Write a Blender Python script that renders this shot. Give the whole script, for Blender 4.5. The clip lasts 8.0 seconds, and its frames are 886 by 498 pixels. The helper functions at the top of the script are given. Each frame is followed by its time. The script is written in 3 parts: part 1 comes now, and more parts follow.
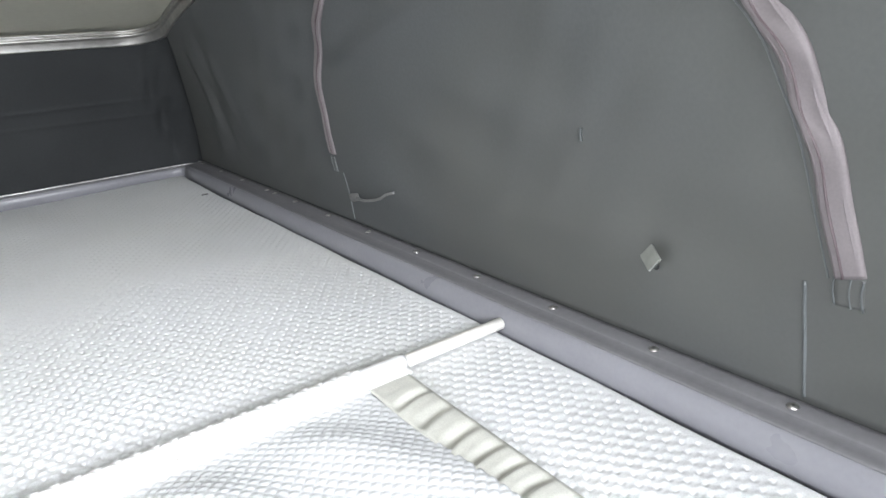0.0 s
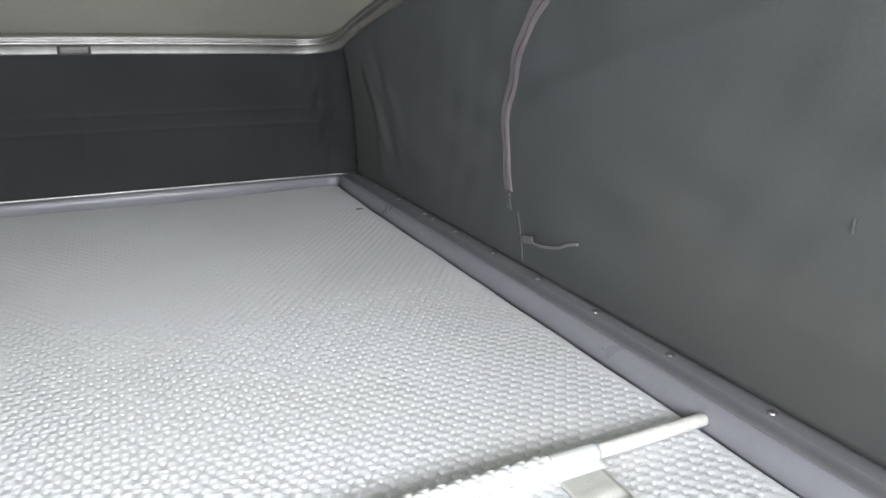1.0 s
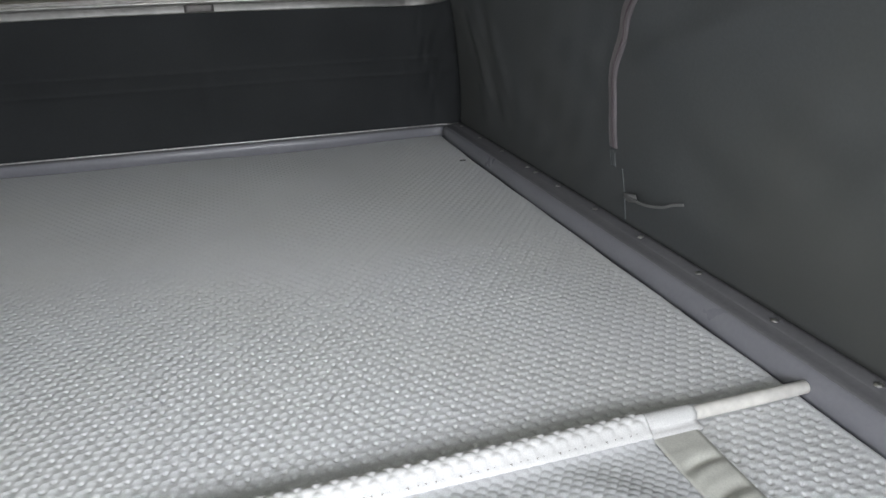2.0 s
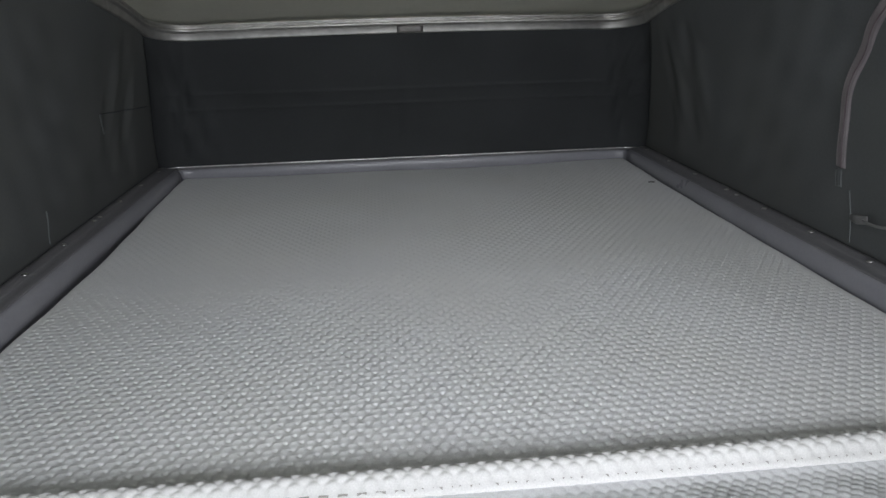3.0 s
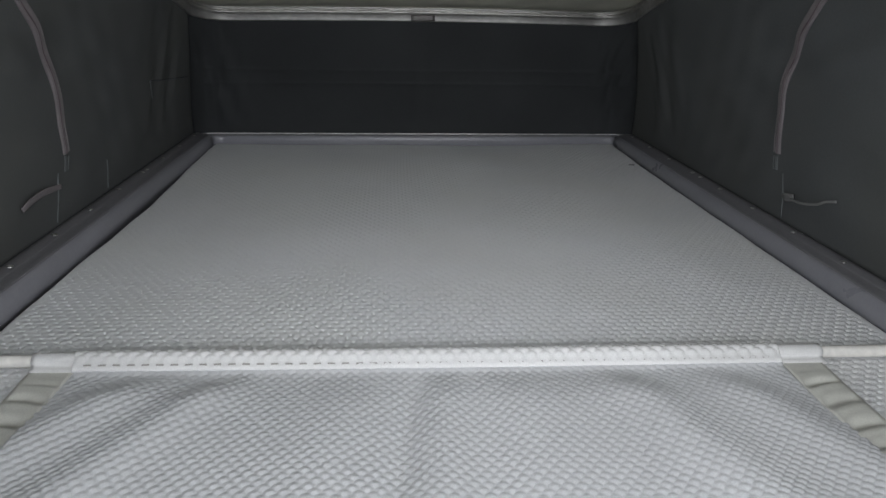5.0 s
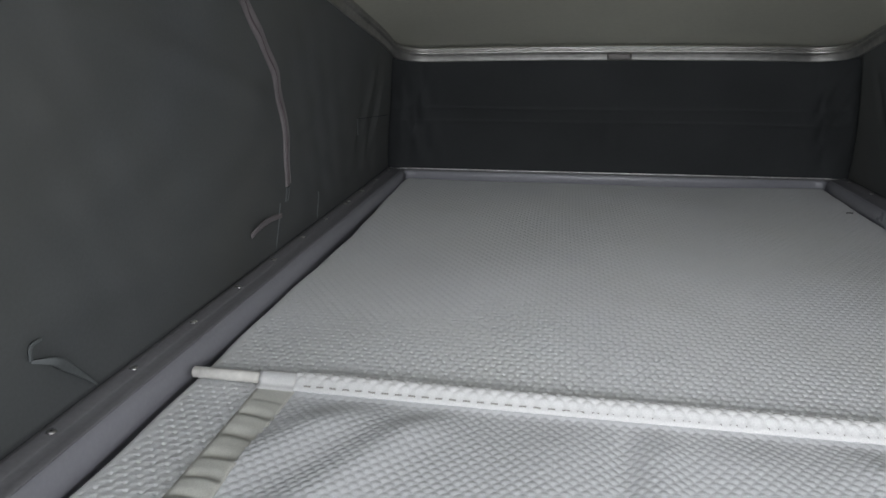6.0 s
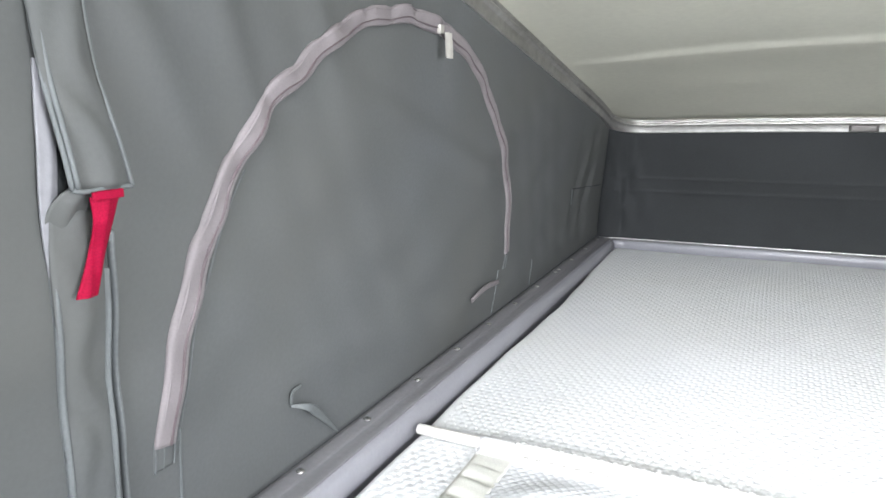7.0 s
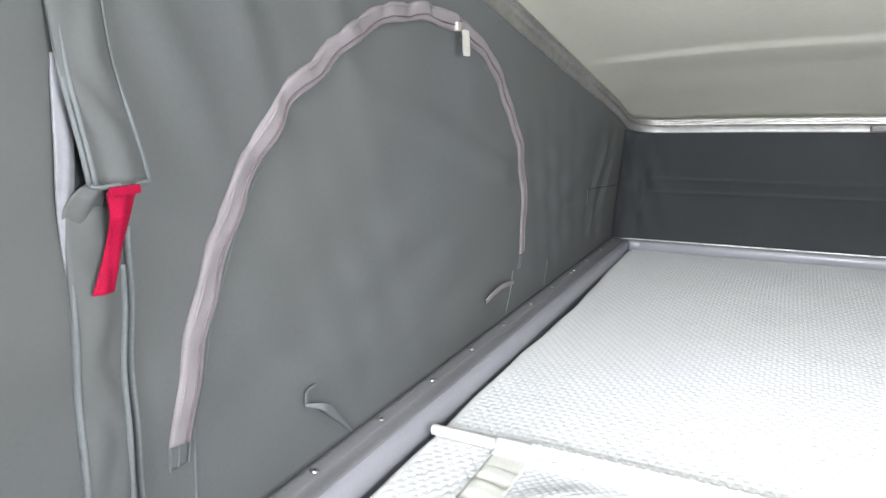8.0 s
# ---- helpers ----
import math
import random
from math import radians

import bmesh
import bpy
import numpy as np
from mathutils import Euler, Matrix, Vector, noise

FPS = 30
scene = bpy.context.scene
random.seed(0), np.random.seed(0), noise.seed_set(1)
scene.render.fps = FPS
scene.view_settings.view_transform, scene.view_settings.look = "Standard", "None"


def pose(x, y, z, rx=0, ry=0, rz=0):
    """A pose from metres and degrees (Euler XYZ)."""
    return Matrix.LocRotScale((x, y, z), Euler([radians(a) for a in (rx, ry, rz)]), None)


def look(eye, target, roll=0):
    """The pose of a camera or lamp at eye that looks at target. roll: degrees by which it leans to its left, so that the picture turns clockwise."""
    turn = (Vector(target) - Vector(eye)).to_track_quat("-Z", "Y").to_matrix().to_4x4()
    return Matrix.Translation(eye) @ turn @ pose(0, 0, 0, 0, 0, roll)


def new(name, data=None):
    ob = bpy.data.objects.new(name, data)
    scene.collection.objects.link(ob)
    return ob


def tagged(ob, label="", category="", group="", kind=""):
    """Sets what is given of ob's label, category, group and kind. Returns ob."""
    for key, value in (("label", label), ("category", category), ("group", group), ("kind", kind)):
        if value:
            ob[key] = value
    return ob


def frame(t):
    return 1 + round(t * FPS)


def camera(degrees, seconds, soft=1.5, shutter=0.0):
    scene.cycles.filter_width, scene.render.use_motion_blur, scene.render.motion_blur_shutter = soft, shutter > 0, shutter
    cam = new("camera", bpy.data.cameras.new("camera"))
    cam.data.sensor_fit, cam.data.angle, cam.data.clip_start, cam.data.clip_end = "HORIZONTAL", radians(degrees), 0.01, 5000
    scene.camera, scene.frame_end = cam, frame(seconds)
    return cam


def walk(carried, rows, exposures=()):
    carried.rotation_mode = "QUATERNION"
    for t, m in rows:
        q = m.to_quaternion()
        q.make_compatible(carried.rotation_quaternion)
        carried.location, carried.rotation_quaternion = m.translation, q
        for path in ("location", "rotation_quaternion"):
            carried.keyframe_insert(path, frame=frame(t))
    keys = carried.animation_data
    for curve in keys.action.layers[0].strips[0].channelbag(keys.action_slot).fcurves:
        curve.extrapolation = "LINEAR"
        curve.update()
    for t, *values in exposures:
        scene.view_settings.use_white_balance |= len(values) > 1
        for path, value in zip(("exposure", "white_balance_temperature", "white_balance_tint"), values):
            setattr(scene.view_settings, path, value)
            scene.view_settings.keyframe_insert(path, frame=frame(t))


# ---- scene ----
cam = camera(65.9, 8.0)
PATH = [
    (0, (0.099, -0.559, 0.358), (1.184, 0.988, -0.299), -4.0),
    (0.3, (0.106, -0.506, 0.376), (1.113, 1.082, -0.307), -3.5),
    (0.5, (0.106, -0.484, 0.387), (1.064, 1.149, -0.258), -0.6),
    (0.8, (0.079, -0.462, 0.402), (0.975, 1.212, -0.227), -0.2),
    (1, (0.06, -0.438, 0.387), (0.885, 1.277, -0.226), 0.3),
    (1.2, (0.061, -0.43, 0.394), (0.792, 1.311, -0.265), 0.3),
    (2.3, (0.019, -0.464, 0.417), (0.41, 1.339, -0.355), -2.1),
    (2.5, (-0.018, -0.458, 0.403), (0.232, 1.379, -0.349), -2.2),
    (2.7, (-0.06, -0.463, 0.404), (0.133, 1.396, -0.31), -1.7),
    (3, (-0.079, -0.477, 0.384), (0.095, 1.402, -0.279), -1.5),
    (3.5, (-0.107, -0.554, 0.385), (0.044, 1.33, -0.268), -0.4),
    (4, (-0.077, -0.637, 0.401), (0.068, 1.234, -0.292), 0.8),
    (4.2, (-0.056, -0.672, 0.406), (0.088, 1.196, -0.292), 1.1),
    (5.3, (-0.081, -0.683, 0.394), (0.058, 1.19, -0.293), 0.9),
    (5.5, (-0.092, -0.681, 0.399), (-0.101, 1.204, -0.27), 0.2),
    (6, (-0.126, -0.673, 0.4), (-0.451, 1.207, -0.2), -0.4),
    (6.3, (-0.156, -0.685, 0.409), (-0.681, 1.167, -0.133), -0.2),
    (6.5, (-0.16, -0.693, 0.415), (-0.843, 1.124, -0.067), -0.8),
    (7, (-0.166, -0.698, 0.42), (-1.023, 1.059, -0.002), -1.0),
    (7.5, (-0.17, -0.697, 0.421), (-1.058, 1.045, 0.002), -0.9),
    (8, (-0.173, -0.694, 0.417), (-1.062, 1.047, -0.003), -0.9),
]
EXPOSURES = [(0.0, 0.12), (0.5, -0.09), (1.0, -0.06), (1.2, -0.18), (2.3, -1.03), (3.0, -1.15), (4.2, -1.35), (5.5, -1.47),
             (6.0, -1.32), (6.3, -1.0), (6.5, -0.3), (6.7, 0.3), (7.0, 0.6), (8.0, 0.64)]
walk(cam, [(t, look(eye, target, roll)) for t, eye, target, roll in PATH], EXPOSURES)

# ---------------------------------------------------------------- light
world = bpy.data.worlds.new("sky")
scene.world = world
world.use_nodes = True
wn = world.node_tree.nodes
sky = wn.new("ShaderNodeTexSky")
sky.sky_type, sky.sun_disc = "NISHITA", False
sky.sun_elevation, sky.sun_rotation = radians(78), radians(14)
wn["Background"].inputs["Strength"].default_value = 0.12
world.node_tree.links.new(sky.outputs["Color"], wn["Background"].inputs["Color"])

sun_lamp = new("sun", bpy.data.lights.new("sun", "SUN"))
sun_lamp.data.energy, sun_lamp.data.angle, sun_lamp.data.color = 2.0, radians(0.5), (1.0, 0.95, 0.88)
sun_lamp.matrix_world = look((0.3, 1.2, 6.0), (0, 0, 0))

NEAR_Y = -1.40
BACK_Y = -0.56            # where the plain unseen canvas with the added side openings begins, behind the camera


def added_daylight(eye, target, wide, high, watts, spread=180):
    """Area lamp added behind the camera for assumed daylight; spread narrows its beam."""
    lamp = new("added_daylight_lamp", bpy.data.lights.new("added_daylight_lamp", "AREA"))
    lamp.data.shape, lamp.data.size, lamp.data.size_y = "RECTANGLE", wide, high
    lamp.data.energy, lamp.data.color, lamp.data.spread = watts, (0.93, 0.95, 1.0), radians(spread)
    lamp.matrix_world = look(eye, target)


# added lamp, narrowed to brighten the mattress more than the canvas
added_daylight((0, NEAR_Y - 0.02, 0.66), (0, 0.25, 0.0), 0.80, 0.36, 7.0, 70)
# two added side lamps that brighten the near parts of the canvas sides
added_daylight((-0.60, -0.86, 0.45), (0.60, -0.36, 0.26), 0.40, 0.40, 5.6, 110)
added_daylight((0.60, -0.86, 0.45), (-0.60, -0.30, 0.28), 0.40, 0.40, 6.2, 120)


# ---------------------------------------------------------------- materials
def material(name, colour, rough=0.6, metal=0.0, spec=0.5, vary=0.12, scale=6.0, fine=120.0, fine_vary=0.08, bump=0.15, bump_scale=400.0,
             bump_distance=0.0006, rough_vary=0.08, mottle=None, mottle_amount=0.0, mottle_scale=3.0):
    """A node material: base colour with broad and fine variation, uneven gloss and fine relief."""
    m = bpy.data.materials.new(name)
    m.use_nodes = True
    nt = m.node_tree
    n, l = nt.nodes, nt.links
    b = n["Principled BSDF"]
    b.inputs["Metallic"].default_value = metal
    b.inputs["Specular IOR Level"].default_value = spec
    tc = n.new("ShaderNodeTexCoord")
    broad = n.new("ShaderNodeTexNoise")
    broad.inputs["Scale"].default_value, broad.inputs["Detail"].default_value = scale, 4
    small = n.new("ShaderNodeTexNoise")
    small.inputs["Scale"].default_value, small.inputs["Detail"].default_value = fine, 3
    for t in (broad, small):
        l.new(tc.outputs["Object"], t.inputs["Vector"])

    def remap(src, lo, hi):
        r = n.new("ShaderNodeMapRange")
        r.inputs["From Min"].default_value, r.inputs["From Max"].default_value = 0.3, 0.7
        r.inputs["To Min"].default_value, r.inputs["To Max"].default_value = lo, hi
        l.new(src, r.inputs["Value"])
        return r.outputs["Result"]

    mul = n.new("ShaderNodeMath")
    mul.operation = "MULTIPLY"
    l.new(remap(broad.outputs["Fac"], 1 - vary, 1 + vary), mul.inputs[0])
    l.new(remap(small.outputs["Fac"], 1 - fine_vary, 1 + fine_vary), mul.inputs[1])
    tint = n.new("ShaderNodeVectorMath")
    tint.operation = "SCALE"
    tint.inputs[0].default_value = colour
    l.new(mul.outputs["Value"], tint.inputs["Scale"])
    out = tint.outputs["Vector"]
    if mottle:
        patch = n.new("ShaderNodeTexNoise")
        patch.inputs["Scale"].default_value, patch.inputs["Detail"].default_value = mottle_scale, 5
        l.new(tc.outputs["Object"], patch.inputs["Vector"])
        mix = n.new("ShaderNodeMix")
        mix.data_type = "RGBA"
        mix.inputs["B"].default_value = (*mottle, 1)
        l.new(out, mix.inputs["A"])
        l.new(remap(patch.outputs["Fac"], 0, mottle_amount), mix.inputs["Factor"])
        out = mix.outputs["Result"]
    l.new(out, b.inputs["Base Color"])
    l.new(remap(broad.outputs["Fac"], rough - rough_vary, rough + rough_vary), b.inputs["Roughness"])
    if bump:
        relief = n.new("ShaderNodeTexNoise")
        relief.inputs["Scale"].default_value, relief.inputs["Detail"].default_value = bump_scale, 2
        l.new(tc.outputs["Object"], relief.inputs["Vector"])
        bp = n.new("ShaderNodeBump")
        bp.inputs["Strength"].default_value, bp.inputs["Distance"].default_value = bump, bump_distance
        l.new(relief.outputs["Fac"], bp.inputs["Height"])
        l.new(bp.outputs["Normal"], b.inputs["Normal"])
    return m


# the olive patches put the tint of the light into the canvas colour
CANVAS = material("grey_canvas", (0.103, 0.110, 0.113), 0.66, vary=0.08, scale=4, fine=260, fine_vary=0.06, bump=0.15, bump_scale=900, spec=0.25,
                  mottle=(0.106, 0.108, 0.100), mottle_amount=0.8, mottle_scale=2.6)
# the grey canvas again, darkened to carry the far end's shade
SHADED_CANVAS = material("shaded_grey_canvas", (0.044, 0.047, 0.049), 0.7, vary=0.12, scale=6, fine=260, fine_vary=0.05, bump=0.2, bump_scale=900, spec=0.25)
CANVAS_TRIM = material("grey_canvas_binding", (0.128, 0.140, 0.142), 0.6, vary=0.10, scale=20, fine=300, bump=0.3, bump_scale=900)
# dark seam colour, also painted as shade in the sleeve's slit
CANVAS_DARK = material("dark_seam_and_gap", (0.05, 0.056, 0.058), 0.7, vary=0.1, scale=20, bump=0.3, bump_scale=900)
SEAM = material("seam_tape", (0.112, 0.123, 0.126), 0.45, vary=0.2, scale=30, bump=0.2)
ZIP = material("pink_grey_zip_tape", (0.212, 0.190, 0.197), 0.7, vary=0.12, scale=25, fine=500, fine_vary=0.05, bump=0.4, bump_scale=1500)
COIL = material("zip_coil", (0.105, 0.082, 0.088), 0.5, vary=0.1, scale=60)
WHITE_TAPE = material("white_tape", (0.195, 0.194, 0.192), 0.6, vary=0.1, scale=40, bump=0.3)
GREY_TAPE = material("light_grey_tape", (0.235, 0.235, 0.25), 0.65, vary=0.1, scale=40, bump=0.3)
TAB = material("off_white_tab", (0.19, 0.197, 0.18), 0.6, vary=0.08, scale=60, bump=0.2)
STITCH_GAP = material("grey_stitch_gap", (0.34, 0.33, 0.31), 0.8)
RED = material("red_webbing", (0.28, 0.004, 0.030), 0.75, spec=0.12, vary=0.12, scale=60, fine=700, fine_vary=0.15, bump=0.5, bump_scale=1200)
CHROME = material("nickel", (0.56, 0.54, 0.50), 0.42, metal=0.45, vary=0.05, bump=0)
RAIL = material("aluminium_rail", (0.56, 0.55, 0.53), 0.42, metal=1.0, vary=0.14, scale=9, fine=60, fine_vary=0.10, rough_vary=0.08, bump=0.12, bump_scale=40,
                bump_distance=0.0004)
PAINT = material("grey_lavender_paint", (0.27, 0.27, 0.296), 0.34, vary=0.06, scale=8, fine=200, fine_vary=0.04, bump=0.12, bump_scale=250, bump_distance=0.0004,
                 mottle=(0.32, 0.32, 0.35), mottle_amount=0.3, mottle_scale=14)
DULL = material("dull_aluminium", (0.16, 0.15, 0.145), 0.5, metal=0.6, vary=0.2, scale=30, bump=0.2)
STRIP = material("dark_grey_strip", (0.180, 0.177, 0.188), 0.38, vary=0.08, scale=10, fine=150, bump=0.15, bump_scale=300, bump_distance=0.0004,
                 mottle=(0.21, 0.21, 0.22), mottle_amount=0.4, mottle_scale=16)
BEAD = material("edge_highlight_metal", (0.80, 0.79, 0.78), 0.45, metal=1.0, vary=0.15, scale=40, bump=0)
RIVET = material("bright_rivet", (0.60, 0.59, 0.58), 0.36, metal=1.0, vary=0.05, bump=0)
MESH = material("white_spacer_mesh", (0.745, 0.755, 0.77), 0.78, vary=0.05, scale=3, fine=700, fine_vary=0.10, bump=0.5, bump_scale=1400, bump_distance=0.0008,
                mottle=(0.70, 0.70, 0.655), mottle_amount=0.35, mottle_scale=4)
SHEET = material("white_mesh_sheet", (0.58, 0.59, 0.60), 0.75, vary=0.05, scale=5, fine=700, fine_vary=0.08, bump=0.4, bump_scale=1400, bump_distance=0.0006)
HEM = material("white_mesh_hem", (0.68, 0.68, 0.67), 0.75, vary=0.05, scale=8, fine=700, fine_vary=0.08, bump=0.4, bump_scale=1400, bump_distance=0.0006)
RIBBON = material("cream_satin_ribbon", (0.58, 0.58, 0.53), 0.38, vary=0.10, scale=30, fine=600, bump=0.2, bump_scale=1200)
PLASTIC = material("white_plastic_tube", (0.82, 0.80, 0.75), 0.35, vary=0.04, scale=15, bump=0.1)
SHELL = material("cream_roof_lining", (0.595, 0.59, 0.505), 0.5, vary=0.06, scale=3, fine=90, fine_vary=0.04, bump=0.25, bump_scale=120, bump_distance=0.0006,
                 mottle=(0.52, 0.51, 0.44), mottle_amount=0.45, mottle_scale=2.2)
BOARD = material("grey_bed_board", (0.35, 0.35, 0.36), 0.6)
VAN = material("grey_van_lining", (0.42, 0.42, 0.42), 0.7, bump=0.3)
FLOOR = material("dark_vinyl_floor", (0.10, 0.10, 0.10), 0.6, bump=0.3)
SMUDGE = material("dark_smudge", (0.22, 0.22, 0.22), 0.8)


# ---------------------------------------------------------------- mesh helpers
def mesh_of(name, verts, faces, mat, smooth=True):
    me = bpy.data.meshes.new(name)
    me.from_pydata([tuple(map(float, v)) for v in verts], [], faces)
    if smooth:
        me.polygons.foreach_set("use_smooth", [True] * len(me.polygons))
    me.materials.append(mat)
    return me


def part(name, me, parent=None, label=""):
    ob = new(name, me)
    if parent is not None:
        ob.parent = parent
    return tagged(ob, label)


def grid_faces(n, m, wrap=False, base=0, flip=False):
    fs = []
    for i in range(n - 1):
        for j in range(m if wrap else m - 1):
            k = (j + 1) % m
            q = (base + i * m + j, base + i * m + k, base + (i + 1) * m + k, base + (i + 1) * m + j)
            fs.append(q[::-1] if flip else q)
    return fs


def sheet_mesh(name, top, back, mat):
    """A closed sheet between two point grids of one shape (n, m, 3)."""
    n, m = top.shape[:2]
    v = np.concatenate([top.reshape(-1, 3), back.reshape(-1, 3)])
    o = n * m
    fs = grid_faces(n, m) + grid_faces(n, m, base=o, flip=True)
    for i in range(n - 1):
        fs.append((i * m, (i + 1) * m, o + (i + 1) * m, o + i * m))
        a = i * m + m - 1
        fs.append((a, o + a, o + a + m, a + m))
    for j in range(m - 1):
        fs.append((j, o + j, o + j + 1, j + 1))
        a = (n - 1) * m + j
        fs.append((a, a + 1, o + a + 1, o + a))
    return mesh_of(name, v, fs, mat)


def swept(name, path, outward, profile, mat):
    """A closed profile of (out, up) carried along a path."""
    path, outward = np.array(path, float), np.array(outward, float)
    prof = np.array(profile, float)
    p = path[:, None, :] + outward[:, None, :] * prof[None, :, 0:1]
    p[:, :, 2] += prof[None, :, 1]
    n, m = p.shape[:2]
    fs = grid_faces(n, m, wrap=True) + [tuple(range(m))[::-1], tuple(range((n - 1) * m, n * m))]
    return mesh_of(name, p.reshape(-1, 3), fs, mat)


def tube_mesh(name, pts, radius, mat, sides=12):
    pts = [Vector(p) for p in pts]
    v, n = [], len(pts)
    for i, p in enumerate(pts):
        d = (pts[min(i + 1, n - 1)] - pts[max(i - 1, 0)]).normalized()
        a = d.cross(Vector((0.03, 0.02, 1))).normalized()
        b = d.cross(a)
        r = radius[i] if isinstance(radius, (list, tuple)) else radius
        v += [p + (a * math.cos(2 * math.pi * k / sides) + b * math.sin(2 * math.pi * k / sides)) * r for k in range(sides)]
    fs = grid_faces(n, sides, wrap=True) + [tuple(range(sides))[::-1], tuple(range((n - 1) * sides, n * sides))]
    return mesh_of(name, v, fs, mat)


def box_mesh(name, lo, hi, mat, bevel=0.0):
    bm = bmesh.new()
    bmesh.ops.create_cube(bm, size=1.0)
    size = Vector(hi) - Vector(lo)
    for v in bm.verts:
        v.co = Vector(lo) + Vector([(v.co[i] + 0.5) * size[i] for i in range(3)])
    if bevel:
        bmesh.ops.bevel(bm, geom=bm.edges[:], offset=bevel, segments=3, affect="EDGES", profile=0.5)
    me = bpy.data.meshes.new(name)
    bm.to_mesh(me)
    bm.free()
    me.materials.append(mat)
    return me


def spline(points, count):
    """Points spread evenly along a smooth curve through the given ones."""
    p = np.array(points, float)
    e = np.vstack([2 * p[0] - p[1], p, 2 * p[-1] - p[-2]])
    out = []
    for i in range(len(p) - 1):
        a, b, c, d = e[i:i + 4]
        for t in np.linspace(0, 1, 24, endpoint=False):
            out.append(0.5 * (2 * b + (c - a) * t + (2 * a - 5 * b + 4 * c - d) * t ** 2 + (3 * b - a - 3 * c + d) * t ** 3))
    out.append(p[-1])
    out = np.array(out)
    run = np.r_[0, np.cumsum(np.linalg.norm(np.diff(out, axis=0), axis=1))]
    s = np.linspace(0, run[-1], count)
    return np.stack([np.interp(s, run, out[:, k]) for k in range(out.shape[1])], 1)


# ---------------------------------------------------------------- the tent's form
FOOT_Z, FOOT_X, FOOT_Y, FOOT_R = 0.034, 0.612, 1.268, 0.050      # where the canvas leaves the painted rim
HEAD_X, HEAD_Y, HEAD_R = 0.550, 1.158, 0.088                    # where it meets the roof's rail
HEAD_DX = -0.006                                                # the roof sits a little off centre


def ease(a, b, x):
    t = np.clip((x - a) / (b - a), 0, 1)
    return t * t * (3 - 2 * t)


def rail_z(x, y):
    """Height of the rail's lower edge: it climbs towards the open end."""
    return 0.3395 + 0.214 * (1.158 - y) - 0.011 * ease(0.95, 1.15, y) + 0.005 * (1 - (x / 0.5) ** 2) * ease(1.06, 1.15, y)


def far_drop(y):
    """The ledge across the far end lies a little lower than the long sides."""
    return 0.0085 * ease(1.218, 1.262, y)


def folds(side, y, z):
    """Slack and diagonal pulls in the canvas, metres inwards."""
    f = 0.004 * np.sin(5.2 * y + 3.0 * z + side) * np.sin(7 * z + 0.6)
    f = f + 0.0011 * np.sin(38 * y + 52 * z + 3 * np.sin(9 * y + 4 * z)) * np.sin(17 * y - 23 * z + side)
    f = f + 0.0016 * np.sin(21 * y - 30 * z + 2 * np.sin(13 * z)) * np.sin(6 * y + 11 * z + 1.7)
    up = ease(0.30, 0.62, z)
    for k, (y0, slope, wide, amp) in enumerate(((-0.36, 0.62, 0.022, 0.009), (-0.27, 0.55, 0.018, 0.008), (-0.14, 0.5, 0.024, 0.007), (0.14, 0.45, 0.02, 0.003))):
        d = (y - y0) + slope * (z - 0.5)
        f = f + up * amp * np.exp(-(d / wide) ** 2)
    # a long pull that crosses the window panel
    d = z - (0.30 + 0.30 * (0.35 - y))
    f = f + 0.008 * np.exp(-(d / 0.022) ** 2) * ease(-0.3, 0.05, y) * (1 - ease(0.3, 0.42, y))
    d = z - (0.10 + 0.10 * (0.3 - y))
    f = f + 0.004 * np.exp(-(d / 0.025) ** 2) * ease(-0.25, -0.1, y) * (1 - ease(0.15, 0.35, y))
    if side > 0:
        d = z - (0.055 + 0.30 * (-0.335 - y))
        f = f + 0.009 * np.exp(-(d / 0.014) ** 2) * (1 - ease(-0.40, -0.335, y))
    # puckers towards the far corner
    c = ease(0.78, 0.98, y)
    f = f + c * 0.0035 * np.sin(5 * z + 1) * (np.sin(64 * y + 26 * z + 2 * side + 2 * np.sin(14 * z)) + 0.4 * np.sin(117 * y - 31 * z)) * ease(0.05, 0.2, z)
    return f * ease(0.034, 0.09, z) * (1 - ease(1.02, 1.07, y))


def side_x(side, y, z):
    top = rail_z(side * HEAD_X, y)
    s = np.clip((z - FOOT_Z) / (top - FOOT_Z), 0, 1)
    hold = np.clip((1 - s) * 6, 0, 1)
    return side * (FOOT_X - (FOOT_X - HEAD_X) * s ** 1.3 - folds(side, y, z) * hold) + HEAD_DX * s ** 4


def outline(half, far, r, arc=10, across=40, along=60, near=NEAR_Y, z=0.0):
    """A U-shaped path with rounded far corners, from the left near end to the right near end, with its outward normals."""
    pts, nor = [], []
    for y in np.linspace(near, far - r, along, endpoint=False):
        pts.append((-half, y, z)), nor.append((-1, 0, 0))
    for a in np.linspace(180, 90, arc):
        c, s = math.cos(radians(a)), math.sin(radians(a))
        pts.append((-half + r + r * c, far - r + r * s, z)), nor.append((c, s, 0))
    for x in np.linspace(-half + r, half - r, across)[1:-1]:
        pts.append((x, far, z)), nor.append((0, 1, 0))
    for a in np.linspace(90, 0, arc):
        c, s = math.cos(radians(a)), math.sin(radians(a))
        pts.append((half - r + r * c, far - r + r * s, z)), nor.append((c, s, 0))
    for y in np.linspace(far - r, near, along + 1)[1:]:
        pts.append((half, y, z)), nor.append((1, 0, 0))
    return np.array(pts), np.array(nor)


